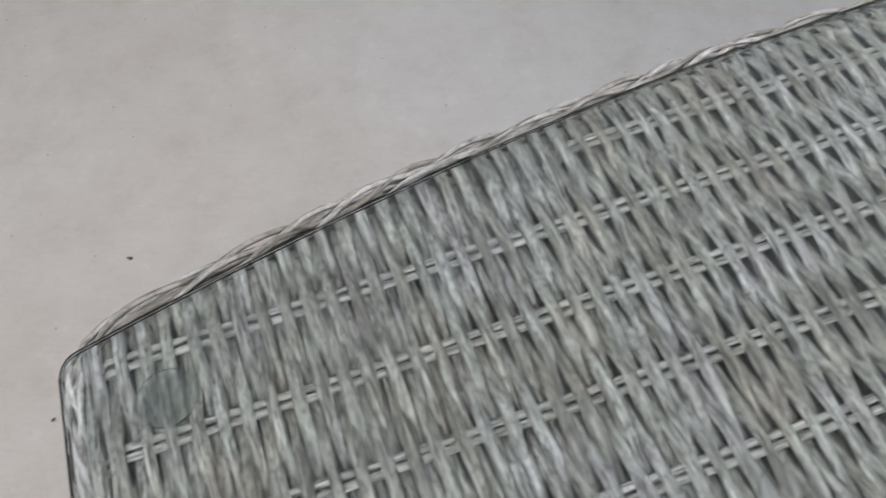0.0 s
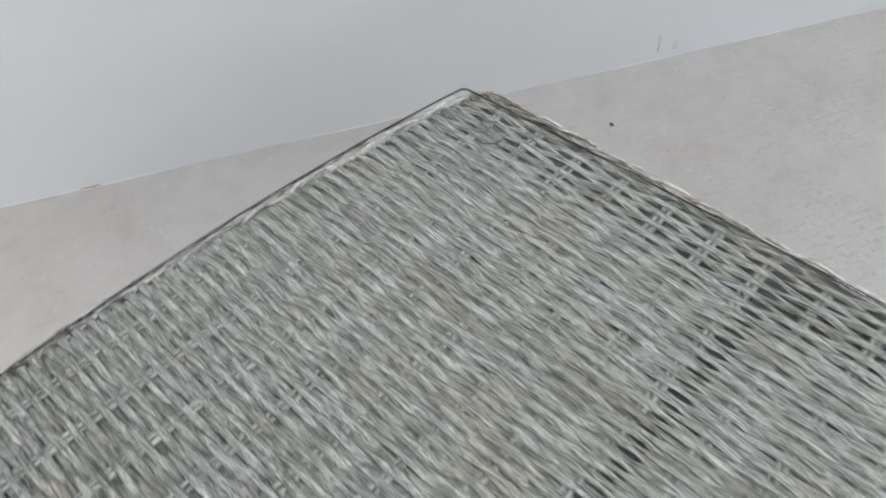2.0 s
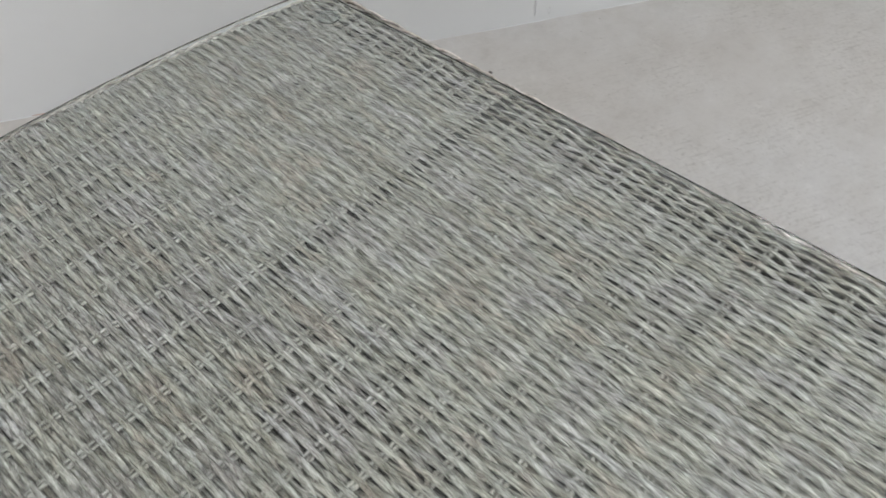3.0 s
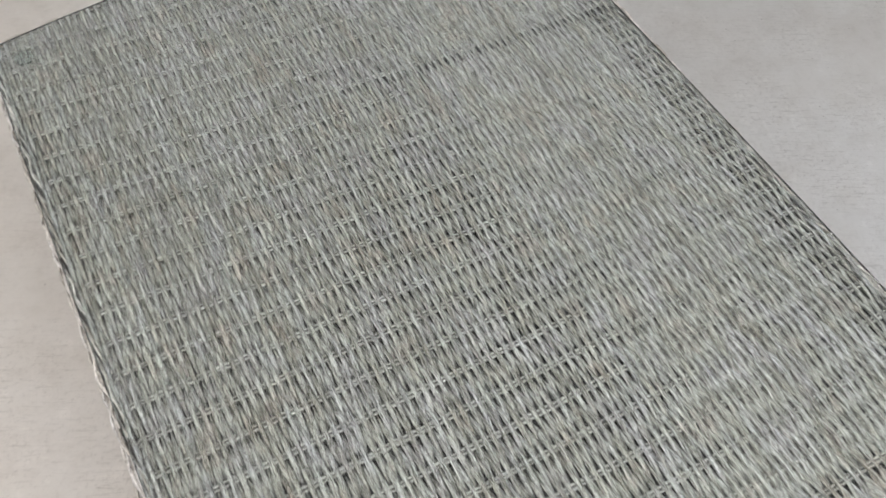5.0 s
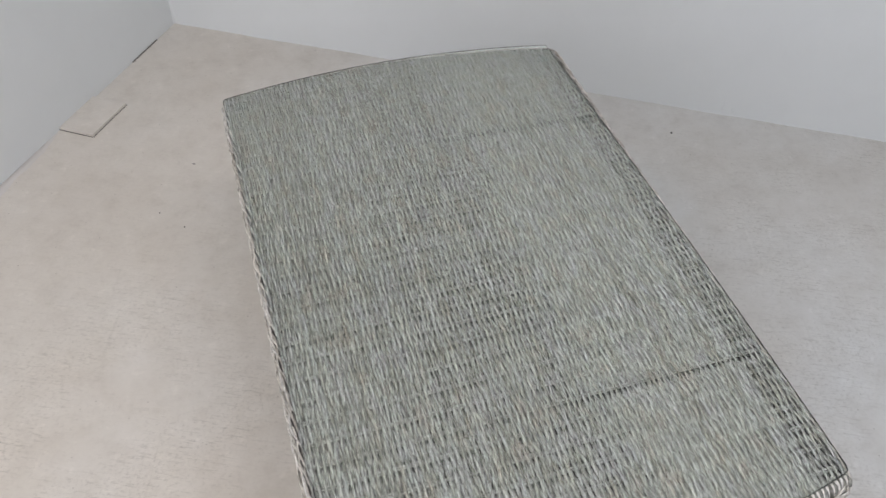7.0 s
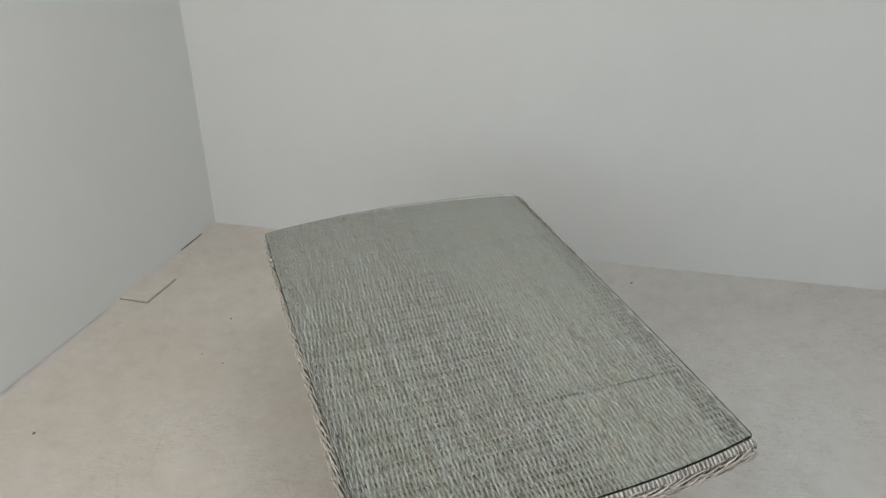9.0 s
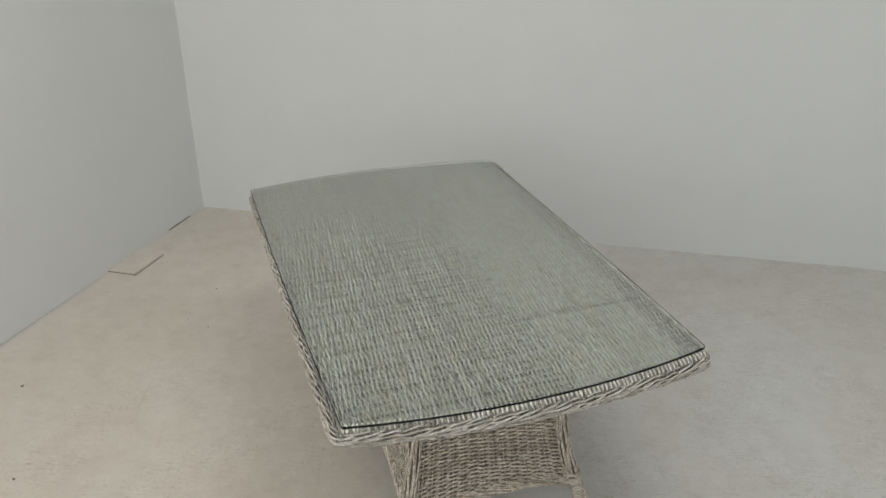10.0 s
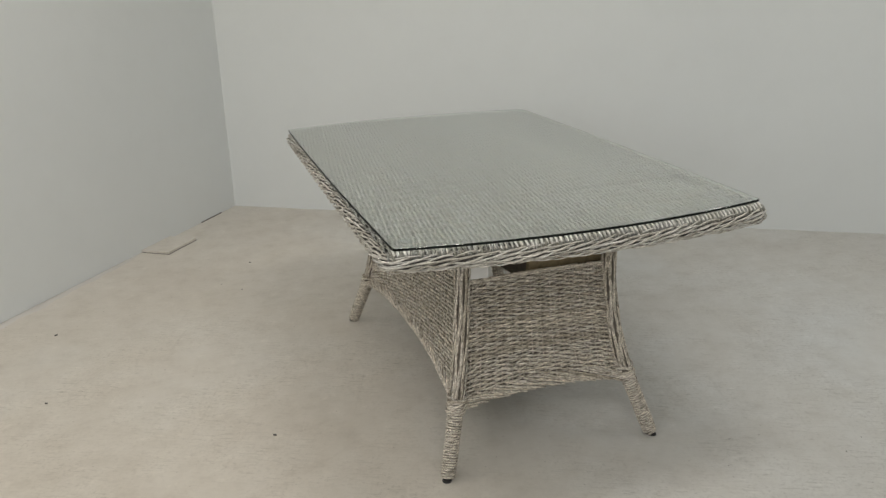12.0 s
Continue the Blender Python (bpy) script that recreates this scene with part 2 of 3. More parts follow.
bump(nt, b, mix(nt, 0.5, mix(nt, 0.5, grainy, lines), cloud), 0.3, 0.004)

RED, nt, b = material("red_smear")
nt.links.new(ramp(nt, noise_tex(nt, mapped(nt, (1, 1, 1)), 90.0), [(0.35, (0.52, 0.42, 0.38)), (0.6, (0.45, 0.24, 0.19))]), b.inputs["Base Color"])
b.inputs["Roughness"].default_value = 0.8

SCUFF, nt, b = material("grey_scuff")
nt.links.new(ramp(nt, noise_tex(nt, mapped(nt, (1, 1, 1)), 70.0), [(0.35, (0.33, 0.33, 0.33)), (0.65, (0.52, 0.52, 0.52))]), b.inputs["Base Color"])
b.inputs["Roughness"].default_value = 0.8


# ---- mesh helpers ----
def mesh_of(name, verts, faces, mats, smooth=False, uvs=None, slots=None):
    me = bpy.data.meshes.new(name)
    me.from_pydata([tuple(p) for p in verts], [], faces)
    for m in mats:
        me.materials.append(m)
    if slots is not None:
        me.polygons.foreach_set("material_index", slots)
    if smooth:
        me.polygons.foreach_set("use_smooth", [True] * len(me.polygons))
    if uvs is not None:
        layer = me.uv_layers.new(name="UVMap")
        loops = np.empty(len(me.loops), dtype=np.int32)
        me.loops.foreach_get("vertex_index", loops)
        layer.data.foreach_set("uv", np.asarray(uvs, dtype=np.float32)[loops].ravel())
    me.update()
    return me


def part(name, me, parent, label=""):
    ob = new(name, me)
    ob.parent = parent
    return tagged(ob, label)


def bevelled(name, verts, faces, mats, width, segments=2):
    bm = bmesh.new()
    vs = [bm.verts.new(p) for p in verts]
    for f in faces:
        bm.faces.new([vs[i] for i in f])
    bmesh.ops.recalc_face_normals(bm, faces=bm.faces)
    bmesh.ops.bevel(bm, geom=bm.edges[:], offset=width, segments=segments, affect="EDGES", profile=0.5)
    me = bpy.data.meshes.new(name)
    bm.to_mesh(me)
    bm.free()
    for m in mats:
        me.materials.append(m)
    return me


def slab(points, z0, z1):
    """A prism over a flat outline."""
    n = len(points)
    verts = [(p[0], p[1], z0) for p in points] + [(p[0], p[1], z1) for p in points]
    faces = [tuple(range(n - 1, -1, -1)), tuple(range(n, 2 * n))]
    faces += [(i, (i + 1) % n, n + (i + 1) % n, n + i) for i in range(n)]
    return verts, faces


SECTION = [(-1.0, -0.15), (-0.72, 0.66), (-0.2, 1.0), (0.3, 0.96), (0.76, 0.62), (1.0, -0.15), (0.0, -0.7)]
FIBRE = [(-1.0, -0.2), (0.0, 1.0), (1.0, -0.2), (0.0, -0.7)]


class Strands:
    """Gathers strands swept along lines: each point has a place, an outward normal, a half width and a half thickness."""

    def __init__(self):
        self.verts, self.faces, self.uvs = [], [], []

    def sweep(self, pts, normals, widths, thick, shift=0.0, section=SECTION):
        n, k = len(pts), len(section)
        pts, normals = np.asarray(pts, float), np.asarray(normals, float)
        tan = np.gradient(pts, axis=0)
        tan /= np.linalg.norm(tan, axis=1, keepdims=True) + 1e-12
        side = np.cross(tan, normals)
        side /= np.linalg.norm(side, axis=1, keepdims=True) + 1e-12
        up = np.cross(side, tan)
        w = np.broadcast_to(np.asarray(widths, float), (n,))[:, None]
        h = np.broadcast_to(np.asarray(thick, float), (n,))[:, None]
        run = np.concatenate([[0], np.cumsum(np.linalg.norm(np.diff(pts, axis=0), axis=1))]) + shift
        base = len(self.verts)
        rings = np.stack([pts + side * w * a + up * h * c for a, c in section], 1)
        self.verts.extend(rings.reshape(-1, 3).tolist())
        across = w * np.array([a for a, c in section])[None, :] + shift
        self.uvs.extend(np.stack([np.repeat(run[:, None], k, 1), across], 2).reshape(-1, 2).tolist())
        a = (base + np.arange(n - 1)[:, None] * k + np.arange(k)[None, :]).ravel()
        c = (base + np.arange(n - 1)[:, None] * k + (np.arange(k)[None, :] + 1) % k).ravel()
        self.faces.extend(np.stack([a, c, c + k, a + k], 1).tolist())
        self.faces.append(tuple(base + j for j in range(k - 1, -1, -1)))
        self.faces.append(tuple(base + (n - 1) * k + j for j in range(k)))

    def mesh(self, name, mat):
        return mesh_of(name, self.verts, self.faces, [mat], True, self.uvs)


def one_strand(name, mat, parent, pts, normals, widths, thick, shift=0.0):
    s = Strands()
    s.sweep(pts, normals, widths, thick, shift)
    return part(name, s.mesh(name, mat), parent)


# ---- the room ----
def wall(name, p, q, out, z0, z1, label):
    """A wall whose inner face runs from p to q; out: its thickness outwards."""
    d = (q - p).normalized()
    n = Vector((d.y, -d.x, 0)) * out
    pts = [p, q, q + n, p + n]
    verts, faces = slab(pts, z0, z1)
    return tagged(new(name, mesh_of(name, verts, faces, [WALL])), label, "wall", kind="structure")


c0, c1, c2, c3 = plan(0, 0), plan(LONG_U, 0), plan(LONG_U, LONG_V), plan(0, LONG_V)
T = 0.2
wall("wall_north", c0 - U * T, c1 + U * T, -T, 0, HIGH, "white painted plaster wall with faint smudges above the floor")
wall("wall_west", c0, c3, T, 0, HIGH, "white painted plaster wall in soft shade")
wall("wall_east", c1, c2, -T, 0, HIGH, "plain white painted plaster wall")
# The unseen rear wall, with an opening added behind the rear fill lamp.
wa, wb = plan(0.3, LONG_V), plan(3.5, LONG_V)
wall("wall_south", c3 - U * T, wa, T, 0, HIGH, "plain white painted wall beside the added opening")
wall("wall_south", wb, c2 + U * T, T, 0, HIGH, "plain white painted wall beside the added opening")
wall("wall_south", wa, wb, T, 0, 1.1, "plain white painted wall below the added opening")
wall("wall_south", wa, wb, T, 2.8, HIGH, "plain white painted wall above the added opening")

ring = [c0 - (U + V) * 0.3, c1 + (U - V) * 0.3, c2 + (U + V) * 0.3, c3 + (V - U) * 0.3]
verts, faces = slab(ring, -0.15, 0.0)
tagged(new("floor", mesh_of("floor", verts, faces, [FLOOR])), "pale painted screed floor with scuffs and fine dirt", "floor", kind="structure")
verts, faces = slab(ring, HIGH, HIGH + 0.15)
tagged(new("ceiling", mesh_of("ceiling", verts, faces, [CEIL])), "plain white painted ceiling", "ceiling", kind="structure")

# ---- the table ----
A, B, END, SIDE, TOP = 0.4955, 0.751, 0.053, 0.008, 0.75
WSIDE = 0.001  # the wicker's long sides are all but straight


def outline(off=0.0, radius=0.009, steps=40, side=SIDE):
    """The bowed rectangle of the table, anticlockwise, from the near left corner."""
    a, bb = A + off, B + off
    pts = []
    cuts = [(-a, -bb), (a, -bb), (a, bb), (-a, bb)]
    r = radius + max(off, 0)

    def on_side(i, t):
        s = 2 * t - 1
        bow = 1 - s * s
        if i == 0:
            return (s * a, -bb - END * bow)
        if i == 1:
            return (a + side * bow, s * bb)
        if i == 2:
            return (-s * a, bb + END * bow)
        return (-a - side * bow, -s * bb)

    for i in range(4):
        length = 2 * (a if i % 2 == 0 else bb)
        cut = r / length
        for j in range(steps + 1):
            pts.append(on_side(i, cut + (1 - 2 * cut) * j / steps))
        p, q, c = on_side(i, 1 - cut), on_side((i + 1) % 4, cut), cuts[(i + 1) % 4]
        for j in range(1, 6):
            t = j / 6
            pts.append(tuple((1 - t) ** 2 * p[k] + 2 * t * (1 - t) * c[k] + t * t * q[k] for k in (0, 1)))
    return pts


def end_y(x, off=0.0):
    return B + off + END * max(0.0, 1 - (x / A) ** 2)


def side_x(y, off=0.0):
    return A + off + WSIDE * max(0.0, 1 - (y / B) ** 2)


rng = random.Random(4)
table = tagged(new("wicker_table"), "whitewashed woven wicker dining table with bowed ends on a flared pedestal", "table")

# Dark sheet under the weave in place of shade, and the rim's roll.
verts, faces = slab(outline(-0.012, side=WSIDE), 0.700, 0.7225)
top = part("tabletop", mesh_of("tabletop", verts, faces, [TOPSHADE]), table, "woven wicker tabletop with a braided rim")

ROW, ROW0 = 0.0485, 0.005
TURNS = np.arange(-17, 18)


def ease(v, low, high):
    t = np.clip((v - low) / (high - low), 0, 1)
    return t * t * (3 - 2 * t)


def row_y(k, x):
    """Where cross row k lies at x: the rows slant a little towards the far end and crowd out at the near one."""
    y = ROW0 + ROW * k
    return y - 0.028 * ease(y, -0.1, 0.25) * (x + 0.45) - 0.010 * ease(-y, 0.2, 0.4)


PITCH = 0.00615
SKEW = 0.009  # the woven top is a little out of square
ZW = TOP - 0.0128


SHIFT = pose(0.003, 0.003, 0, 0, 0, -0.75)  # the glass lies a little off the middle of the wicker top


def weave_strand(x, j):
    """A flat cane with two split fibres along the table, over and under the cross stakes, turned down at both ends."""
    near, far = end_y(x, 0.015) + SKEW * x, end_y(x, 0.003) - SKEW * x + 0.0035 * max(0.0, 1 - (x / A) ** 2)
    ys = np.linspace(-near, far, 290)
    ye = np.where(ys > 0, far, near)
    bow = WSIDE * np.clip(1 - (ys / B) ** 2, 0, 1) * (x / A) ** 3
    wave = np.cos(np.pi * np.interp(ys, row_y(TURNS, x), TURNS) + np.pi * j)
    soft = np.sign(wave) * np.abs(wave) ** 0.9
    fall = np.clip((np.abs(ys) - ye + 0.013) / 0.013, 0, 1)
    # strands that end below the last stake stay inside the rim
    tuck = np.where(fall > 0, np.where(soft < 0, 0.008 * fall, 0.0), 0.0)
    # full between the rows, pinched below the stakes; looser at the long sides and in two slack rows
    pinch = 0.0025 - 0.0009 * min(1.0, max(0.0, (x - 0.05) / 0.1)) + 0.0011 * math.exp(-(x / 0.035) ** 2)
    pinch = pinch * (1 - 0.52 * np.clip((ys - 0.16) / 0.2, 0, 1))
    pinch = pinch + np.array([0.0007 * noise.noise((x * 11, y * 9.0, 6.4)) + 0.0013 * noise.noise((x * 170, y * 21.0, 2.7)) for y in ys])
    pinch = pinch * (0.2 + 0.9 * min(1.0, max(0.0, (0.17 - x + 0.03 * noise.noise((x * 3, 1.0, 2.0))) / 0.22)))
    full = np.array([0.5 + 0.9 * noise.noise((x * 4.0, y * 6.5, 4.4)) for y in ys])
    pinch = pinch * np.clip(1.25 - full, 0.1, 1.3)
    flat = min(1.0, max(0.0, (x - 0.06) / 0.12)) * min(1.0, max(0.0, (A - 0.05 - x) / 0.03))
    wide = 0.0040 + 0.0009 * flat - 0.0005 * np.maximum(soft, 0) - pinch * np.maximum(-soft, 0) ** (1.9 + 1.6 * flat) + 0.0009 * fall
    slack = np.zeros(len(ys))
    for yb in (row_y(9, x) - 0.018, row_y(-9, x) - 0.006):
        slack += np.exp(-((ys - yb) / 0.010) ** 2) * np.clip((x + 0.06) / 0.2, 0, 1)
    open_side = np.clip((x - A + 0.055) / 0.012, 0, 1) * 0.15 + np.clip((-x - A + 0.045) / 0.012, 0, 1) * 0.12
    loose = np.array([0.14 * noise.noise((x * 7, y * 5.0, 2.2)) for y in ys])
    wide = wide * (1 - 0.64 * np.minimum(slack, 1)) * (1 - open_side) * (1 - np.abs(loose)) * (1 + 0.2 * (rng.random() - 0.5))
    drift = np.array([0.0013 * noise.noise((x * 60, y * 6.0, 3.1)) for y in ys])
    s = Strands()
    wander = np.array([noise.noise((x * 210, y * 30.0, 1.1)) for y in ys])
    rise = np.array([noise.noise((x * 190, y * 24.0, 8.1)) for y in ys])
    over = np.where(soft > 0, 0.0040 - 0.0008 * flat, (0.0052 - 0.0018 * flat) * (1 - 0.3 * np.clip((ys - 0.16) / 0.2, 0, 1))) * soft - 0.016 * fall ** 2 - tuck
    nrm = np.tile((0.0, 0.0, 1.0), (len(ys), 1))
    nrm[:, 0] = 0.45 * wander
    nrm[:, 1] = np.sign(ys) * fall * 0.8
    px = x + bow + drift
    # one flat cane, and a split fibre that comes loose along either edge
    s.sweep(np.stack([px + 0.0004 * wander, ys, ZW + over + 0.0006 * rise], 1), nrm, wide * (0.88 + 0.1 * rise), 0.0014, x * 3.7 + 5, SECTION)
    for c in (-1, 1):
        stray = np.array([noise.noise((x * 230 + c * 7.3, y * 46.0, 5.1)) for y in ys])
        lift = np.array([noise.noise((x * 170 + c * 5.1, y * 33.0, 9.4)) for y in ys])
        s.sweep(np.stack([px + c * wide * 0.82 + 0.0016 * stray, ys, ZW + over - 0.0005 + 0.0015 * lift], 1), nrm, wide * (0.2 + 0.06 * stray), 0.0008, x * 2.9 + c * 3.1, FIBRE)
    part("weave_strand", s.mesh("weave_strand", WICKER_TOP_SHADED), top)


HALF = A + 0.003
count = int(2 * HALF / PITCH)
for j in range(count + 1):
    weave_strand(-HALF + j * PITCH + rng.uniform(-0.0007, 0.0007), j)

for j in range(81):
    # ends of the weave turned over the near edge, coloured brighter outside the glass
    x = -A + 0.008 + j * 0.01225 + rng.uniform(-0.001, 0.001)
    y0 = end_y(x, -0.004) + SKEW * x
    t = np.linspace(0, 1, 9)
    pts = np.stack([x + 0.002 * t * rng.uniform(-1, 1), -(y0 + 0.015 * t), ZW + 0.0034 - 0.009 * t ** 2], 1)
    nrm = np.stack([0 * t, -0.7 * t, 1 + 0 * t], 1)
    one_strand("edge_loop", WICKER_LOOP_LIT, top, pts, nrm, 0.0030 * rng.uniform(0.8, 1.1), 0.0017, j * 0.33)

for k in range(-16, 17):
    y = ROW0 + ROW * k
    xe = side_x(y, 0.008)
    if abs(y) > B + END - 0.012:
        xe = A * math.sqrt(max(0.0, 1 - (abs(y) - B + 0.012) / END))
    elif abs(y) > B - 0.01:
        xe = A * math.sqrt(max(0.05, 1 - max(0.0, (abs(y) - B + 0.012)) / END))
    xs = np.linspace(-xe, xe, 60)
    fall = np.clip((np.abs(xs) - xe + 0.016) / 0.016, 0, 1)
    for dy in (-0.0027, 0.0027):
        wob = np.array([0.0006 * noise.noise((x * 12, y * 40, dy * 900)) for x in xs])
        deep = 0.0009 * np.clip((xs - 0.06) / 0.12, 0, 1)
        pts = np.stack([xs, row_y(k, xs) + dy + wob, ZW + 0.0010 - deep - 0.016 * fall ** 2], 1)
        one_strand("cross_stake", STAKE_SHADED, top, pts, np.tile((0.0, 0.0, 1.0), (60, 1)), 0.0022, 0.0019, y * 5 + dy * 300 + 9)

# Braided rim: strands that climb from below to the top as they run round.
loop = np.array(outline(0.0, 0.02, 60, WSIDE))
loop[:, 1] -= SKEW * loop[:, 0]
# its far end bows out more than the glass and draws in towards one corner
loop[:, 1] += np.where(loop[:, 1] > B - 0.03, 0.003 * (1 - (loop[:, 0] / A) ** 2) - 0.003 * np.clip(loop[:, 0] / A, 0, 1), 0.0)
loop[:, 0] += 0.005 * np.clip(loop[:, 0] / 0.3, 0, 1)  # the wicker is a little wider on one side
seg = np.linalg.norm(np.roll(loop, -1, 0) - loop, axis=1)
run = np.concatenate([[0], np.cumsum(seg)])
LENGTH = run[-1]


def along(s):
    s = np.mod(s, LENGTH)
    closed = np.vstack([loop, loop[:1]])
    p = np.stack([np.interp(s, run, closed[:, 0]), np.interp(s, run, closed[:, 1])], 1)
    e = 0.006
    f = np.stack([np.interp(np.mod(s + e, LENGTH), run, closed[:, k]) for k in (0, 1)], 1)
    g = np.stack([np.interp(np.mod(s - e, LENGTH), run, closed[:, k]) for k in (0, 1)], 1)
    t = f - g
    t /= np.linalg.norm(t, axis=1, keepdims=True)
    return p, np.stack([t[:, 1], -t[:, 0]], 1)


def rim_points(s, angle, grow=0.0, lean=0.0):
    p, n = along(s)
    ca, sa = np.cos(angle), np.sin(angle)
    r = 0.0185 + grow
    off = 0.001 + r * ca
    pts = np.stack([p[:, 0] + n[:, 0] * off, p[:, 1] + n[:, 1] * off, 0.7115 + (0.0202 + grow) * sa], 1)
    nrm = np.stack([n[:, 0] * ca, n[:, 1] * ca, sa], 1)
    return pts, nrm


ss = np.linspace(0, LENGTH, 260)
core_v, core_f = [], []
ring_n = 10
for i, s in enumerate(ss[:-1]):
    pts, _ = rim_points(np.full(ring_n, s), np.linspace(0, 2 * np.pi, ring_n, endpoint=False), -0.0045)
    core_v.extend(pts.tolist())
m = len(ss) - 1
for i in range(m):
    for k in range(ring_n):
        a, c = i * ring_n + k, i * ring_n + (k + 1) % ring_n
        a2, c2_ = ((i + 1) % m) * ring_n + k, ((i + 1) % m) * ring_n + (k + 1) % ring_n
        core_f.append((a, a2, c2_, c))
rim = part("rim", mesh_of("rim", core_v, core_f, [RIMSHADE], True), table, "braided wicker rim round the tabletop")

STEP, REACH = 0.0305, 0.36
total = int(LENGTH / STEP)
for k in range(total):
    s0 = k * LENGTH / total + rng.uniform(-0.003, 0.003) - (0.009 if k % 2 else 0.0)
    t = np.linspace(0, 1, 40)
    s = s0 + REACH * t
    ang = radians(-85) + radians(168) * t + 0.13 * np.sin(2 * np.pi * s / 0.115 + np.pi * k)
    grow = 0.0036 * np.sin(2 * np.pi * s / 0.105 + k * 2.1) - 0.004 * (np.abs(2 * t - 1) ** 6)
    pts, nrm = rim_points(s, ang, grow)
    one_strand("rim_strand", WICKER_RIM, rim, pts, nrm, (0.0025 - 0.0008 * np.abs(2 * t - 1) ** 4 - 0.0007 * np.clip((t - 0.6) / 0.3, 0, 1)) * (1 + 0.25 * (rng.random() - 0.5)), 0.0022, k * 0.37)

# ---- the pedestal ----
PANEL_TOP, KNEE = 0.517, 0.185
PED = Vector((-0.010, -0.030, 0))  # the pedestal stands a little off the middle of the top


def post_at(z):
    f = max(0.0, (0.60 - z) / 0.42) ** 2.3
    return 0.222 + 0.046 * f, 0.448 + 0.055 * f


frame_verts, frame_faces = slab([(-0.30, -0.60), (0.30, -0.60), (0.30, 0.60), (-0.30, 0.60)], 0.676, 0.702)
part("support_board", bevelled("support_board", frame_verts, frame_faces, [BOARD], 0.002), table, "raw yellowish board under the top")

# a raw board on edge shows through the gap between the end panel and the rim
av, af = slab([(-0.015, -0.424), (0.215, -0.424), (0.215, -0.406), (-0.015, -0.406)], 0.50, 0.675)
apron = part("apron_board", bevelled("apron_board", av, af, [BOARD], 0.0015), table, "raw yellowish board on edge behind the rim")
apron.location = PED


def panel_point(side, u, z):
    """A place on one of the four bowed faces. side: 0 near, 1 right, 2 far, 3 left; u runs from 0 to 1 along it, anticlockwise."""
    px, py = post_at(z)
    s = 2 * u - 1
    if side == 0:
        return np.array((s * px, -py + 0.012 * (1 - s * s), z)), np.array((0.0, -1.0, 0.0))
    if side == 1:
        return np.array((px - 0.012 * (1 - s * s), s * py, z)), np.array((1.0, 0.0, 0.0))
    if side == 2:
        return np.array((-s * px, py - 0.012 * (1 - s * s), z)), np.array((0.0, 1.0, 0.0))
    return np.array((-px + 0.012 * (1 - s * s), -s * py, z)), np.array((-1.0, 0.0, 0.0))


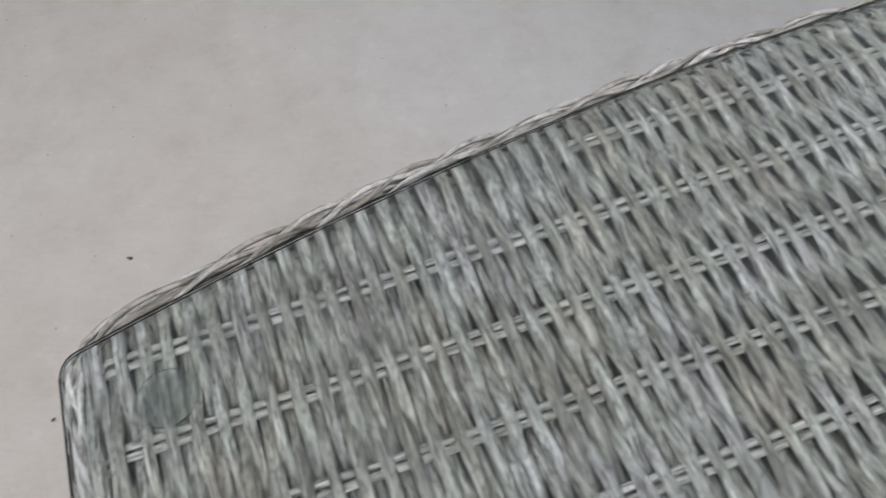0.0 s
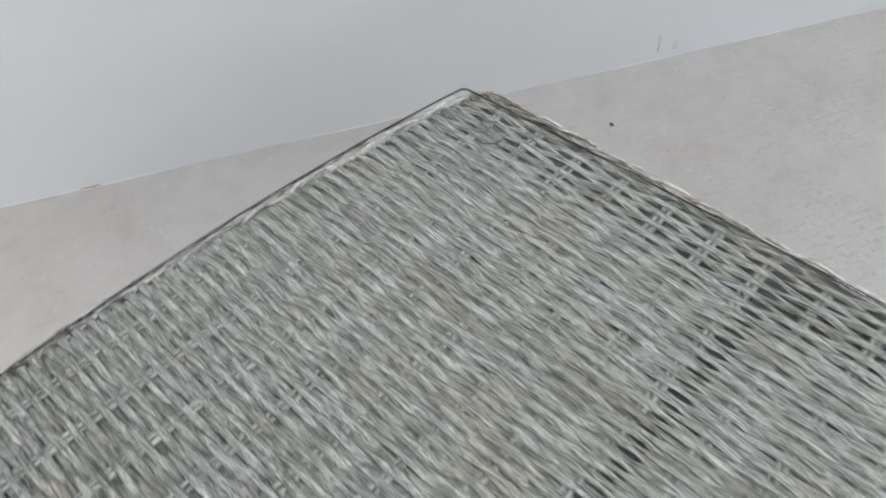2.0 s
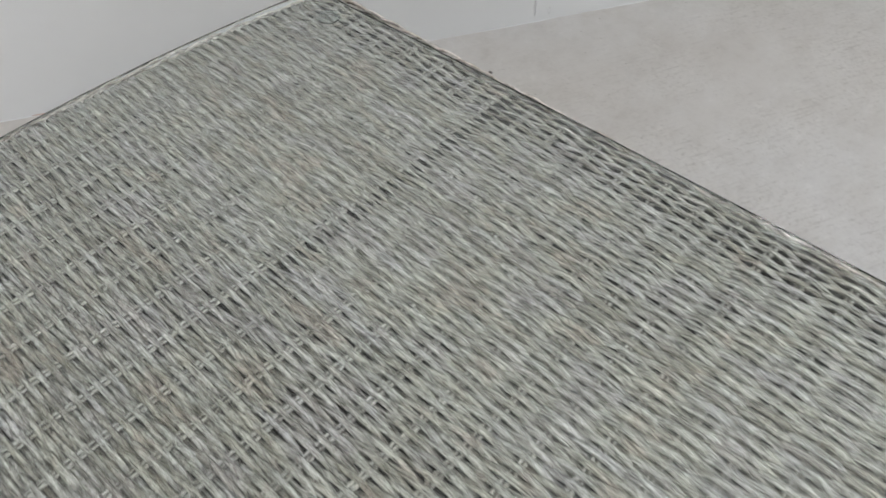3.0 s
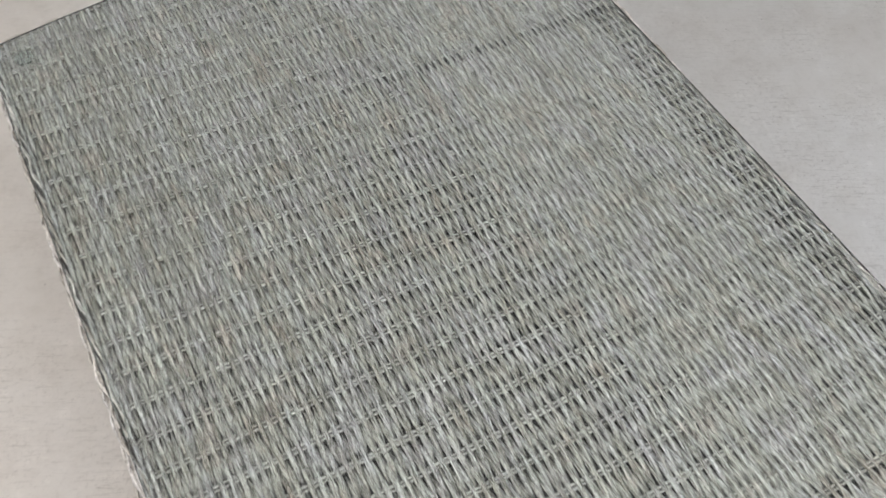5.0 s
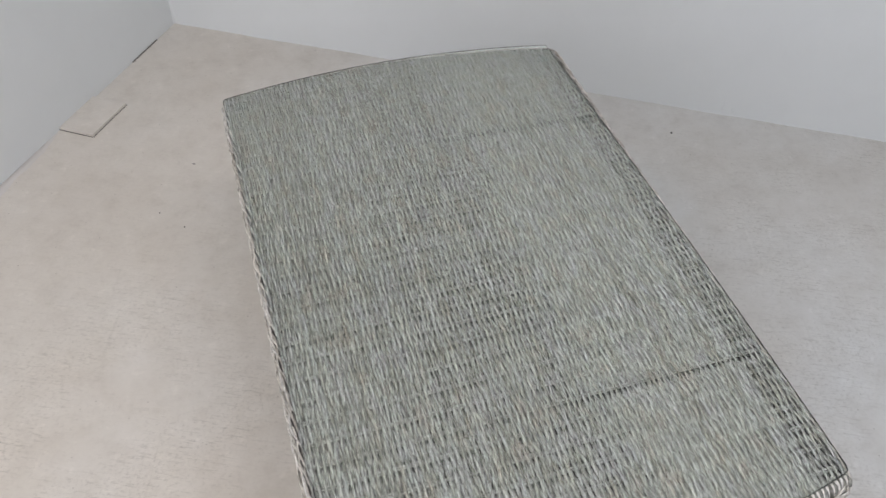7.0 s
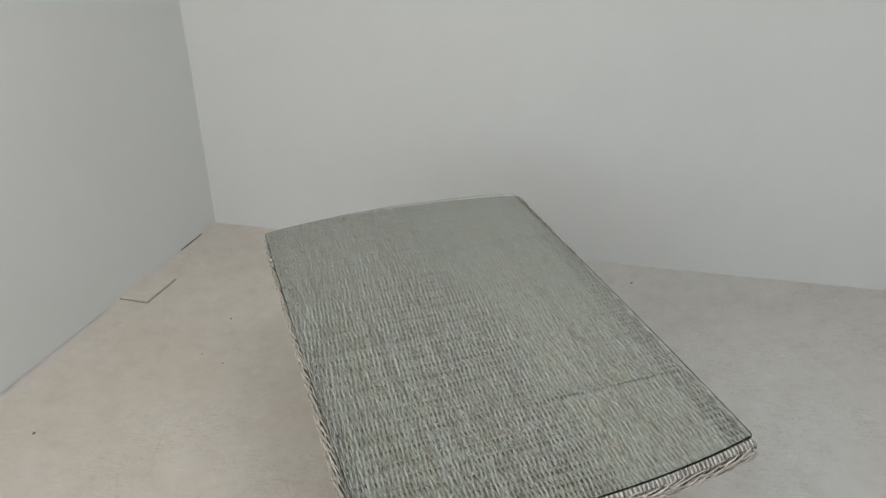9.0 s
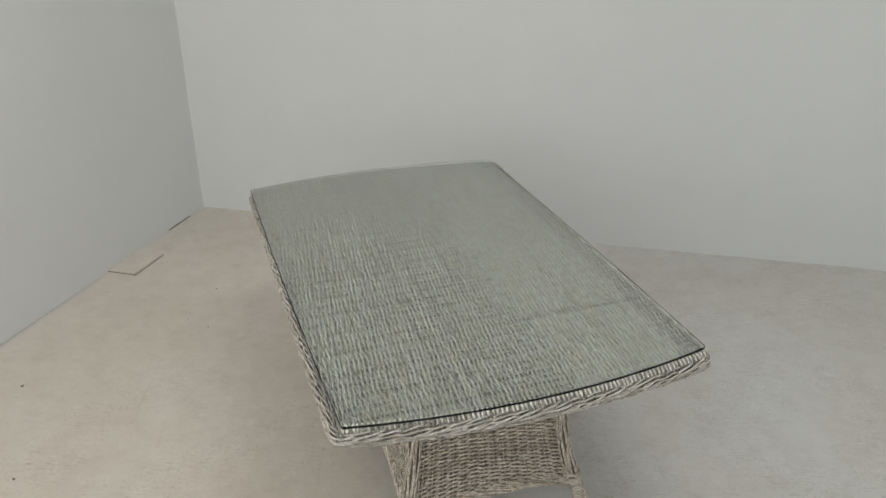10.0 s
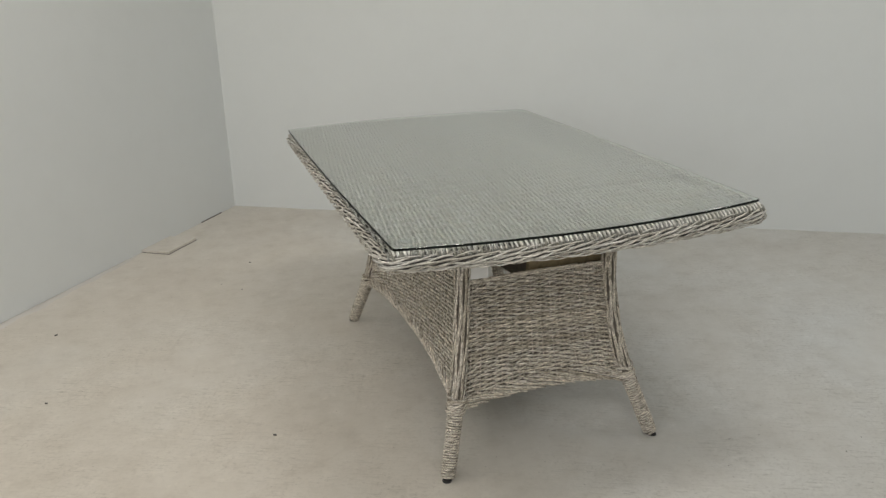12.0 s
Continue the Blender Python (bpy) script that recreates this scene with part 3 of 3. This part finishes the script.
def panel(side, stakes, arch, joined, label):
    n_rows = 52
    us = np.linspace(0.0, 1.0, stakes * 6 + 1)
    bow = 1 - (2 * us - 1) ** 2
    low = KNEE - 0.015 + arch * np.sqrt(bow)
    # a thin backing added behind the weave, dark for the shade in its gaps
    back_v, back_f = [], []
    for i, u in enumerate(us):
        for z in np.linspace(low[i], PANEL_TOP, 8):
            p, n = panel_point(side, u, z)
            back_v.append(p - n * 0.006)
    for i in range(len(us) - 1):
        for k in range(7):
            a = i * 8 + k
            back_f.append((a, a + 8, a + 9, a + 1))
    depth = len(back_v)
    thick_v = list(back_v)
    for i, u in enumerate(us):
        for k, z in enumerate(np.linspace(low[i], PANEL_TOP, 8)):
            p, n = panel_point(side, u, z)
            thick_v.append(p - n * 0.009)
    back_f += [tuple(depth + q for q in reversed(f)) for f in back_f]
    body = part("woven_panel", mesh_of("woven_panel", thick_v, back_f, [PANELSHADE], True), table, label)
    body.location = PED
    whole = Strands()
    for r in range(n_rows + 1):
        f = r / n_rows
        pts, nrm = [], []
        for i, u in enumerate(us):
            z = PANEL_TOP - (PANEL_TOP - low[i]) * f
            p, n = panel_point(side, u, z)
            amp = 0.0036 * math.cos(math.pi * stakes * u + math.pi * r) + 0.0008 * noise.noise((u * 20, r * 1.7, side))
            p = p + n * amp
            p[2] += 0.0027 * noise.noise((u * 14, r * 2.3, side + 5))
            pts.append(p)
            nrm.append(n)
        swing = np.cos(math.pi * stakes * us + math.pi * r)
        wide, deep = (0.0037 - 0.0007 * np.maximum(-swing, 0)) * (1 + 0.4 * (rng.random() - 0.5)), 0.0021
        if joined:
            whole.sweep(pts, nrm, wide, deep, r * 0.41)
        else:
            one_strand("panel_strand", WICKER, body, pts, nrm, wide, deep, r * 0.41)
    for k in range(1, stakes):
        u = k / stakes
        zl = float(np.interp(u, us, low))
        pts, nrm = [], []
        for z in np.linspace(zl, PANEL_TOP, 24):
            p, n = panel_point(side, u + 0.004 * noise.noise((z * 9, k, side)), z)
            pts.append(p - n * 0.0012)
            nrm.append(n)
        if joined:
            whole.sweep(pts, nrm, 0.0021, 0.0018, k * 0.7)
        else:
            one_strand("panel_stake", WICKER, body, pts, nrm, 0.0021, 0.0018, k * 0.7)
    if joined:
        tagged(part("panel_weave", whole.mesh("panel_weave", WICKER_FAR), body), kind="stuff")
    # braided bottom border following the arch, and a border strand along the top
    span = 0.5 if side % 2 == 0 else 0.96
    plaits = int(span / 0.027)
    reach = 0.15 / span
    for k in range(-3, plaits):
        u0 = k / plaits + 0.3 * rng.uniform(-1, 1) / plaits
        lift = rng.uniform(-0.002, 0.002)
        pts, nrm = [], []
        for t in np.linspace(0, 1, 14):
            u = u0 + reach * t
            if not 0.0 <= u <= 1.0:
                continue
            across = (0.019 - 0.036 * t) if side in (0, 3) else (-0.017 + 0.036 * t)
            p, n = panel_point(side, u, float(np.interp(u, us, low)) + across + lift)
            pts.append(p + n * (0.002 + 0.007 * math.sin(math.pi * t) + 0.0015 * math.sin(9 * t + k)))
            nrm.append(n)
        if len(pts) > 3:
            one_strand("border_strand", WICKER, body, pts, nrm, 0.0034 * rng.uniform(0.85, 1.15), 0.0031, k * 0.9 + side)
    for k in range(2):
        pts, nrm = [], []
        for i, u in enumerate(us):
            p, n = panel_point(side, u, PANEL_TOP + 0.004 + 0.006 * k)
            pts.append(p + n * 0.003)
            nrm.append(n)
        one_strand("border_strand", WICKER, body, pts, nrm, 0.004, 0.003, k * 0.6 + side)


panel(0, 15, 0.030, False, "woven wicker end panel with an arched lower border")
panel(3, 31, 0.060, False, "woven wicker side panel with an arched lower border")
panel(1, 31, 0.060, True, "woven wicker side panel with an arched lower border")
panel(2, 15, 0.030, True, "woven wicker end panel with an arched lower border")


def corner_post(sx, sy):
    def centre(z):
        px, py = post_at(z)
        return np.array((sx * (px + 0.002), sy * (py + 0.002), z))

    zs = np.linspace(0.20, 0.70, 36)
    core, cf = [], []
    for z in zs:
        c = centre(z)
        for k in range(8):
            a = 2 * math.pi * k / 8
            core.append((c[0] + 0.0175 * math.cos(a), c[1] + 0.0175 * math.sin(a), z))
    for i in range(len(zs) - 1):
        for k in range(8):
            cf.append((i * 8 + k, i * 8 + (k + 1) % 8, (i + 1) * 8 + (k + 1) % 8, (i + 1) * 8 + k))
    post = part("corner_post", mesh_of("corner_post", core, cf, [PANELSHADE], True), table, "corner post bound in lengthwise cane")
    post.location = PED
    mid = math.atan2(sy, sx)
    for k in range(11):
        base = mid + radians(-125 + 25 * k)
        pts, nrm = [], []
        for i, z in enumerate(zs):
            a = base + 0.2 * math.sin(z * 21 + k * 2.2)
            n = np.array((math.cos(a), math.sin(a), 0.0))
            pts.append(centre(z) + n * (0.0185 + 0.0026 * math.sin(z * 21 + k * 2.2 + 1.6)))
            nrm.append(n)
        one_strand("post_strand", WICKER, post, pts, nrm, 0.0046, 0.0026, k * 0.53 + sx)
    # leg from the knee to the foot, wound with cane
    top_c = centre(0.20)
    foot_c = np.array((sx * 0.322, sy * 0.572, 0.0065))
    axis = foot_c - top_c
    length = np.linalg.norm(axis)
    axis /= length
    e1 = np.cross(axis, (0.0, 0.0, 1.0))
    e1 /= np.linalg.norm(e1)
    e2 = np.cross(axis, e1)

    def radius(t):
        return 0.0225 - 0.005 * t + 0.0022 * max(0.0, 1 - abs(t - 0.8) / 0.25)

    core, cf = [], []
    for i in range(9):
        t = i / 8
        for k in range(12):
            a = 2 * math.pi * k / 12
            core.append(tuple(top_c + axis * length * t + (e1 * math.cos(a) + e2 * math.sin(a)) * (radius(t) - 0.002)))
    for i in range(8):
        for k in range(12):
            cf.append((i * 12 + k, i * 12 + (k + 1) % 12, (i + 1) * 12 + (k + 1) % 12, (i + 1) * 12 + k))
    cf += [tuple(range(11, -1, -1)), tuple(range(96, 108))]
    leg = part("leg", mesh_of("leg", core, cf, [PANELSHADE], True), table, "splayed leg wound with cane")
    leg.location = PED
    turns = 29
    n = turns * 18
    pts, nrm = [], []
    for i in range(n + 1):
        t = i / n
        a = 2 * math.pi * turns * t
        d = e1 * math.cos(a) + e2 * math.sin(a)
        tt = t + 0.004 * noise.noise((math.cos(a) * 1.5, math.sin(a) * 1.5, t * 22 + sx + sy))
        pts.append(top_c + axis * length * (0.02 + 0.97 * tt) + d * (radius(t) + 0.0009 * noise.noise((t * 60, sx, sy))))
        nrm.append(d)
    one_strand("leg_wrap", WICKER, leg, pts, nrm, 0.0031, 0.0019, sx + 2 * sy)
    # knee wraps
    for k in range(5):
        zc = 0.176 + 0.009 * k
        pts, nrm = [], []
        c = centre(zc)
        for i in range(29):
            a = 2 * math.pi * i / 28
            d = np.array((math.cos(a), math.sin(a), 0.0))
            pts.append(c + d * (0.0262 + 0.0015 * math.sin(3 * a + k)) + np.array((0, 0, 0.005 * math.sin(a * 2 + k * 1.9))))
            nrm.append(d)
        one_strand("knee_wrap", WICKER, post, pts, nrm, 0.0042, 0.0024, k * 0.8)
    cap_v, cap_f = [], []
    for zz, rr in ((0.0, 0.0115), (0.0012, 0.0132), (0.0045, 0.0135), (0.0055, 0.012)):
        for k in range(14):
            a = 2 * math.pi * k / 14
            cap_v.append((foot_c[0] + rr * math.cos(a) + sx * 0.004 * (0.008 - zz) / 0.008, foot_c[1] + rr * math.sin(a) + sy * 0.004 * (0.008 - zz) / 0.008, zz))
    for i in range(3):
        for k in range(14):
            cap_f.append((i * 14 + k, i * 14 + (k + 1) % 14, (i + 1) * 14 + (k + 1) % 14, (i + 1) * 14 + k))
    cap_f += [tuple(range(13, -1, -1)), tuple(range(42, 56))]
    part("foot_cap", mesh_of("foot_cap", cap_v, cap_f, [RUBBER], True), leg, "black rubber foot cap")


for sx in (-1, 1):
    for sy in (-1, 1):
        corner_post(sx, sy)

top.matrix_local = SHIFT
rim.matrix_local = SHIFT

# ---- glass top ----
edge = outline(0.0)
n = len(edge)
GT = 0.0065
levels = [(TOP - GT, -0.0012), (TOP - GT + 0.001, 0.0), (TOP - 0.001, 0.0), (TOP, -0.0012)]
verts = []
for z, off in levels:
    verts += [(x, y, z) for x, y in outline(off)]
faces = [tuple(range(n - 1, -1, -1)), tuple(range(3 * n, 4 * n))]
for i in range(3):
    for k in range(n):
        faces.append((i * n + k, i * n + (k + 1) % n, (i + 1) * n + (k + 1) % n, (i + 1) * n + k))
glass = new("glass_top", mesh_of("glass_top", verts, faces, [GLASS]))
tagged(glass, "clear glass sheet with dark-looking polished edge on the wicker tabletop", "table top")
glass.visible_shadow = False
# Black strip added just outside the clear edge, which only looks dark.
sv = [(x, y, z) for off, z in ((0.0004, TOP - GT + 0.001), (0.0004, TOP - 0.0012), (0.0009, TOP - 0.0012), (0.0009, TOP - GT + 0.001)) for x, y in outline(off)]
sf = [(i * n + k, ((i + 1) % 4) * n + k, ((i + 1) % 4) * n + (k + 1) % n, i * n + (k + 1) % n) for i in range(4) for k in range(n)]
part("edge_dark_strip", mesh_of("edge_dark_strip", sv, sf, [EDGE]), glass, "added black strip for the dark look of the glass edge")
for cx, cy in ((-0.448, 0.713), (0.463, 0.690), (-0.450, -0.700)):
    pv, pf = slab([(cx + 0.0155 * math.cos(2 * math.pi * k / 28), cy + 0.0155 * math.sin(2 * math.pi * k / 28)) for k in range(28)], TOP - GT - 0.0024, TOP - GT - 0.0004)
    part("pad", mesh_of("pad", pv, pf, [PAD]), glass, "clear round silicone pad")

# ---- small things ----
# A loose card tag hanging under the rim beside the corner post.
verts = [(x, y, z) for z in (0, 1) for x, y in ((0, 0), (1, 0), (1, 1), (0, 1))]
box_faces = [(3, 2, 1, 0), (4, 5, 6, 7), (0, 1, 5, 4), (1, 2, 6, 5), (2, 3, 7, 6), (3, 0, 4, 7)]
tag = new("card_tag", bevelled("card_tag", [((x - 0.5) * 0.058, (y - 0.5) * 0.0012, (z - 0.5) * 0.031) for x, y, z in verts], box_faces, [CARD], 0.0003, 1))
tag.matrix_world = pose(-0.188, -0.487, 0.552, -14, 6, 8)
tagged(tag, "blank white card tag tucked under the wicker rim", "tag")
cord = Strands()
cord.sweep([(-0.188, -0.487, 0.564), (-0.188, -0.484, 0.6), (-0.190, -0.48, 0.64), (-0.192, -0.478, 0.68)], np.tile((0.0, -1.0, 0.0), (4, 1)), 0.0009, 0.0009)
cord_ob = new("cord", cord.mesh("cord", CARD))
cord_ob.parent = tag
cord_ob.matrix_parent_inverse = tag.matrix_world.inverted()

# The white plate on the floor against the side wall, its edges standing slightly proud.
plate_pts = [plan(*q) for q in ((0.0, 0.63), (0.157, 0.634), (0.155, 0.862), (0.0, 0.855))]
verts, faces = slab(plate_pts, 0.0005, 0.014)
plate = new("floor_plate", bevelled("floor_plate", verts, faces, [FLOOR], 0.0015, 2))
# Dark strip added where thin shade outlines the plate.
strip_pts = [plan(*q) for q in ((0.0, 0.6285), (0.1582, 0.6325), (0.1562, 0.8638), (0.0, 0.8568))]
verts, faces = slab(strip_pts, 0.0003, 0.003)
part("plate_edge_shade", mesh_of("plate_edge_shade", verts, faces, [GRIT]), plate, "dark strip standing in for shade round the plate")
tagged(plate, "white painted plate on the floor against the wall", "floor plate")

# The dark joint where the side wall stops short of the floor near the corner.
joint_pts = [plan(*q) for q in ((0.0, 0.15), (0.004, 0.15), (0.005, 0.345), (0.0, 0.345))]
verts, faces = slab(joint_pts, 0.0, 0.004)
tagged(new("trim", mesh_of("trim", verts, faces, [GRIT])), "dark open joint at the foot of the wall", "trim", kind="structure")


def crumb(place, size, seed):
    """A chip of grit lying on the floor."""
    r = random.Random(seed)
    bm = bmesh.new()
    bmesh.ops.create_icosphere(bm, subdivisions=1, radius=size)
    for q in bm.verts:
        q.co = Vector((q.co.x * 1.5, q.co.y * 0.9, q.co.z * 0.6)) * r.uniform(0.75, 1.2)
    me = bpy.data.meshes.new("floor_chip")
    bm.to_mesh(me)
    bm.free()
    me.materials.append(GRIT)
    ob = new("floor_chip", me)
    ob.matrix_world = pose(place[0], place[1], size * 0.45, 0, 0, r.uniform(0, 180))
    tagged(ob, "dark chip of grit lying on the floor", "grit", "chips on the floor")


for i, (x, y, size) in enumerate([(-1.461, 0.843, 0.0055), (-0.750, -0.198, 0.005), (1.284, 1.02, 0.005), (-0.648, 1.39, 0.004), (-0.80, 1.15, 0.003), (-0.72, 1.05, 0.003), (-1.438, 0.274, 0.005), (0.873, -0.841, 0.0022), (0.778, -0.884, 0.0022), (0.512, -0.710, 0.0016), (0.425, -0.822, 0.0016)]):
    crumb((x, y), size, i)


def bead(name, p, q, label, seed):
    """A lumpy bead of paint and filler in the angle of wall and floor."""
    d = (q - p).normalized()
    inward = Vector((d.y, -d.x, 0))
    length = (q - p).length
    n = int(length / 0.03)
    verts, faces = [], []
    for i in range(n + 1):
        s = length * i / n
        h = 0.0012 + 0.002 * max(-0.6, noise.noise((s * 5.0, seed, 0.3))) + 0.0015 * noise.noise((s * 23.0, seed, 4.0))
        w = 0.006 + 0.007 * max(-0.5, noise.noise((s * 3.0, seed, 9.0))) + 0.003 * noise.noise((s * 17.0, seed, 2.0))
        o = p + d * s - inward * 0.004
        for k in range(6):
            t = k / 5
            verts.append(o + inward * ((w + 0.004) * t) + Vector((0, 0, max(h, 0.0008) * (1 - t) ** 1.7 - 0.0006 * t)))
    for i in range(n):
        for k in range(5):
            a = i * 6 + k
            faces.append((a, a + 1, a + 7, a + 6))
    back = len(verts)
    for i in range(n + 1):
        verts.append(p + d * (length * i / n) - inward * 0.004 - Vector((0, 0, 0.002)))
    for i in range(n):
        faces.append((i * 6, (i + 1) * 6, back + i + 1, back + i))
    tagged(new(name, mesh_of(name, verts, faces, [WALL], True)), label, "trim", kind="structure")


bead("trim", plan(0.02, 0), plan(LONG_U, 0), "lumpy painted bead between wall and floor", 1.0)


def paint_wash(p, q, seed):
    """Wall paint brushed out over the edge of the floor, with a ragged border."""
    d = (q - p).normalized()
    inward = Vector((d.y, -d.x, 0))
    n = int((q - p).length / 0.02)
    verts, faces = [], []
    for i in range(n + 1):
        s = (q - p).length * i / n
        w = 0.045 + 0.035 * noise.noise((s * 2.2, seed, 0.0)) + 0.022 * noise.noise((s * 9.0, seed, 3.0)) + 0.008 * noise.noise((s * 31.0, seed, 6.0))
        w = max(0.006, w) * min(1.0, 0.1 + s * 6, 0.1 + (n - i) * 0.12)
        o = p + d * s - inward * 0.003
        verts += [o - Vector((0, 0, 0.002)), o + Vector((0, 0, 0.0016)), o + inward * (w * 0.6) + Vector((0, 0, 0.0009)), o + inward * (w + 0.003) - Vector((0, 0, 0.0003))]
    for i in range(n):
        for k in range(3):
            a = i * 4 + k
            faces.append((a, a + 1, a + 5, a + 4))
    tagged(new("trim", mesh_of("trim", verts, faces, [WASH], True)), "ragged pale wash of wall paint along the floor's edge", "trim", kind="structure")


paint_wash(plan(0, LONG_V), plan(0, 0.87), 2.0)


def smear(name, place, along_dir, up_dir, length, height, mat, label, category, seed):
    """A thin irregular patch of dirt lying on a surface."""
    r = random.Random(seed)
    nrm = along_dir.cross(up_dir).normalized()
    pts = []
    for k in range(22):
        a = 2 * math.pi * k / 22
        f = r.uniform(0.55, 1.15)
        pts.append(place + along_dir * (math.cos(a) * length / 2 * f) + up_dir * (math.sin(a) * height / 2 * f))
    verts = [q + nrm * 0.0012 for q in pts] + [q - nrm * 0.0004 for q in pts]
    faces = [tuple(range(22))] + [(k, 22 + k, 22 + (k + 1) % 22, (k + 1) % 22) for k in range(22)]
    ob = new(name, mesh_of(name, verts, faces, [mat]))
    tagged(ob, label, category)


UP = Vector((0, 0, 1))

# Filler and paint run unevenly down the corner of the two walls.
verts, faces = [], []
for i in range(105):
    z = 0.002 + i * 0.0295
    w = 0.006 + 0.005 * noise.noise((z * 3.5, 1.7, 0.2)) + 0.003 * noise.noise((z * 14.0, 5.1, 0.4))
    for du, dv in ((-0.002, w + 0.001), (0.42 * w, 0.45 * w), (w + 0.001, -0.002)):
        verts.append(plan(du, dv, z))
    if i:
        a = 3 * i
        faces += [(a - 3, a - 2, a + 1, a), (a - 2, a - 1, a + 2, a + 1)]
tagged(new("trim", mesh_of("trim", verts, faces, [WALL], True)), "uneven painted filler bead down the corner of the walls", "trim", kind="structure")
INTO = Vector((-U.y, U.x, 0)) * -1
smear("paint_smear", Vector((0.392, 1.800, 0.0008)), U, INTO * -1, 0.05, 0.008, RED, "faint red paint smear on the floor by the wall", "smear", 3)
foot = CORNER + U * ((Vector((1.566, 1.096, 0)) - CORNER).dot(U))
smear("scuff_mark", foot + UP * 0.047 + INTO * 0.0008, UP, U, 0.05, 0.006, SCUFF, "thin grey scuff mark low on the white wall", "scuff", 5)
smear("scuff_mark", foot + U * 0.045 + UP * 0.03 + INTO * 0.0008, UP, U, 0.022, 0.012, SCUFF, "small grey scuff mark low on the white wall", "scuff", 6)


# A brown splinter of wood lying on the floor.
bm = bmesh.new()
rings = []
for k in range(6):
    t = k / 5
    w = 0.0026 * (1 - abs(2 * t - 0.9) ** 2 * 0.8)
    rings.append([bm.verts.new((0.043 * (t - 0.5), w * math.cos(a) + 0.0015 * t * t, 0.0012 + 0.0011 * math.sin(a))) for a in (0.3, 1.7, 2.9, 4.1, 5.4)])
for p, q in zip(rings, rings[1:]):
    for k in range(5):
        bm.faces.new((p[k], p[(k + 1) % 5], q[(k + 1) % 5], q[k]))
bm.faces.new(rings[0][::-1])
bm.faces.new(rings[-1])
me = bpy.data.meshes.new("wood_splinter")
bm.to_mesh(me)
bm.free()
SPLINTER, nt, b = material("brown_wood")
nt.links.new(ramp(nt, noise_tex(nt, mapped(nt, (60, 700, 700)), 1.0), [(0.3, (0.13, 0.075, 0.05)), (0.7, (0.22, 0.14, 0.10))]), b.inputs["Base Color"])
b.inputs["Roughness"].default_value = 0.8
me.materials.append(SPLINTER)
splinter = new("wood_splinter", me)
splinter.matrix_world = pose(0.841, -1.058, 0.0, 0, 0, -91)
tagged(splinter, "thin brown wood splinter lying on the floor", "splinter")
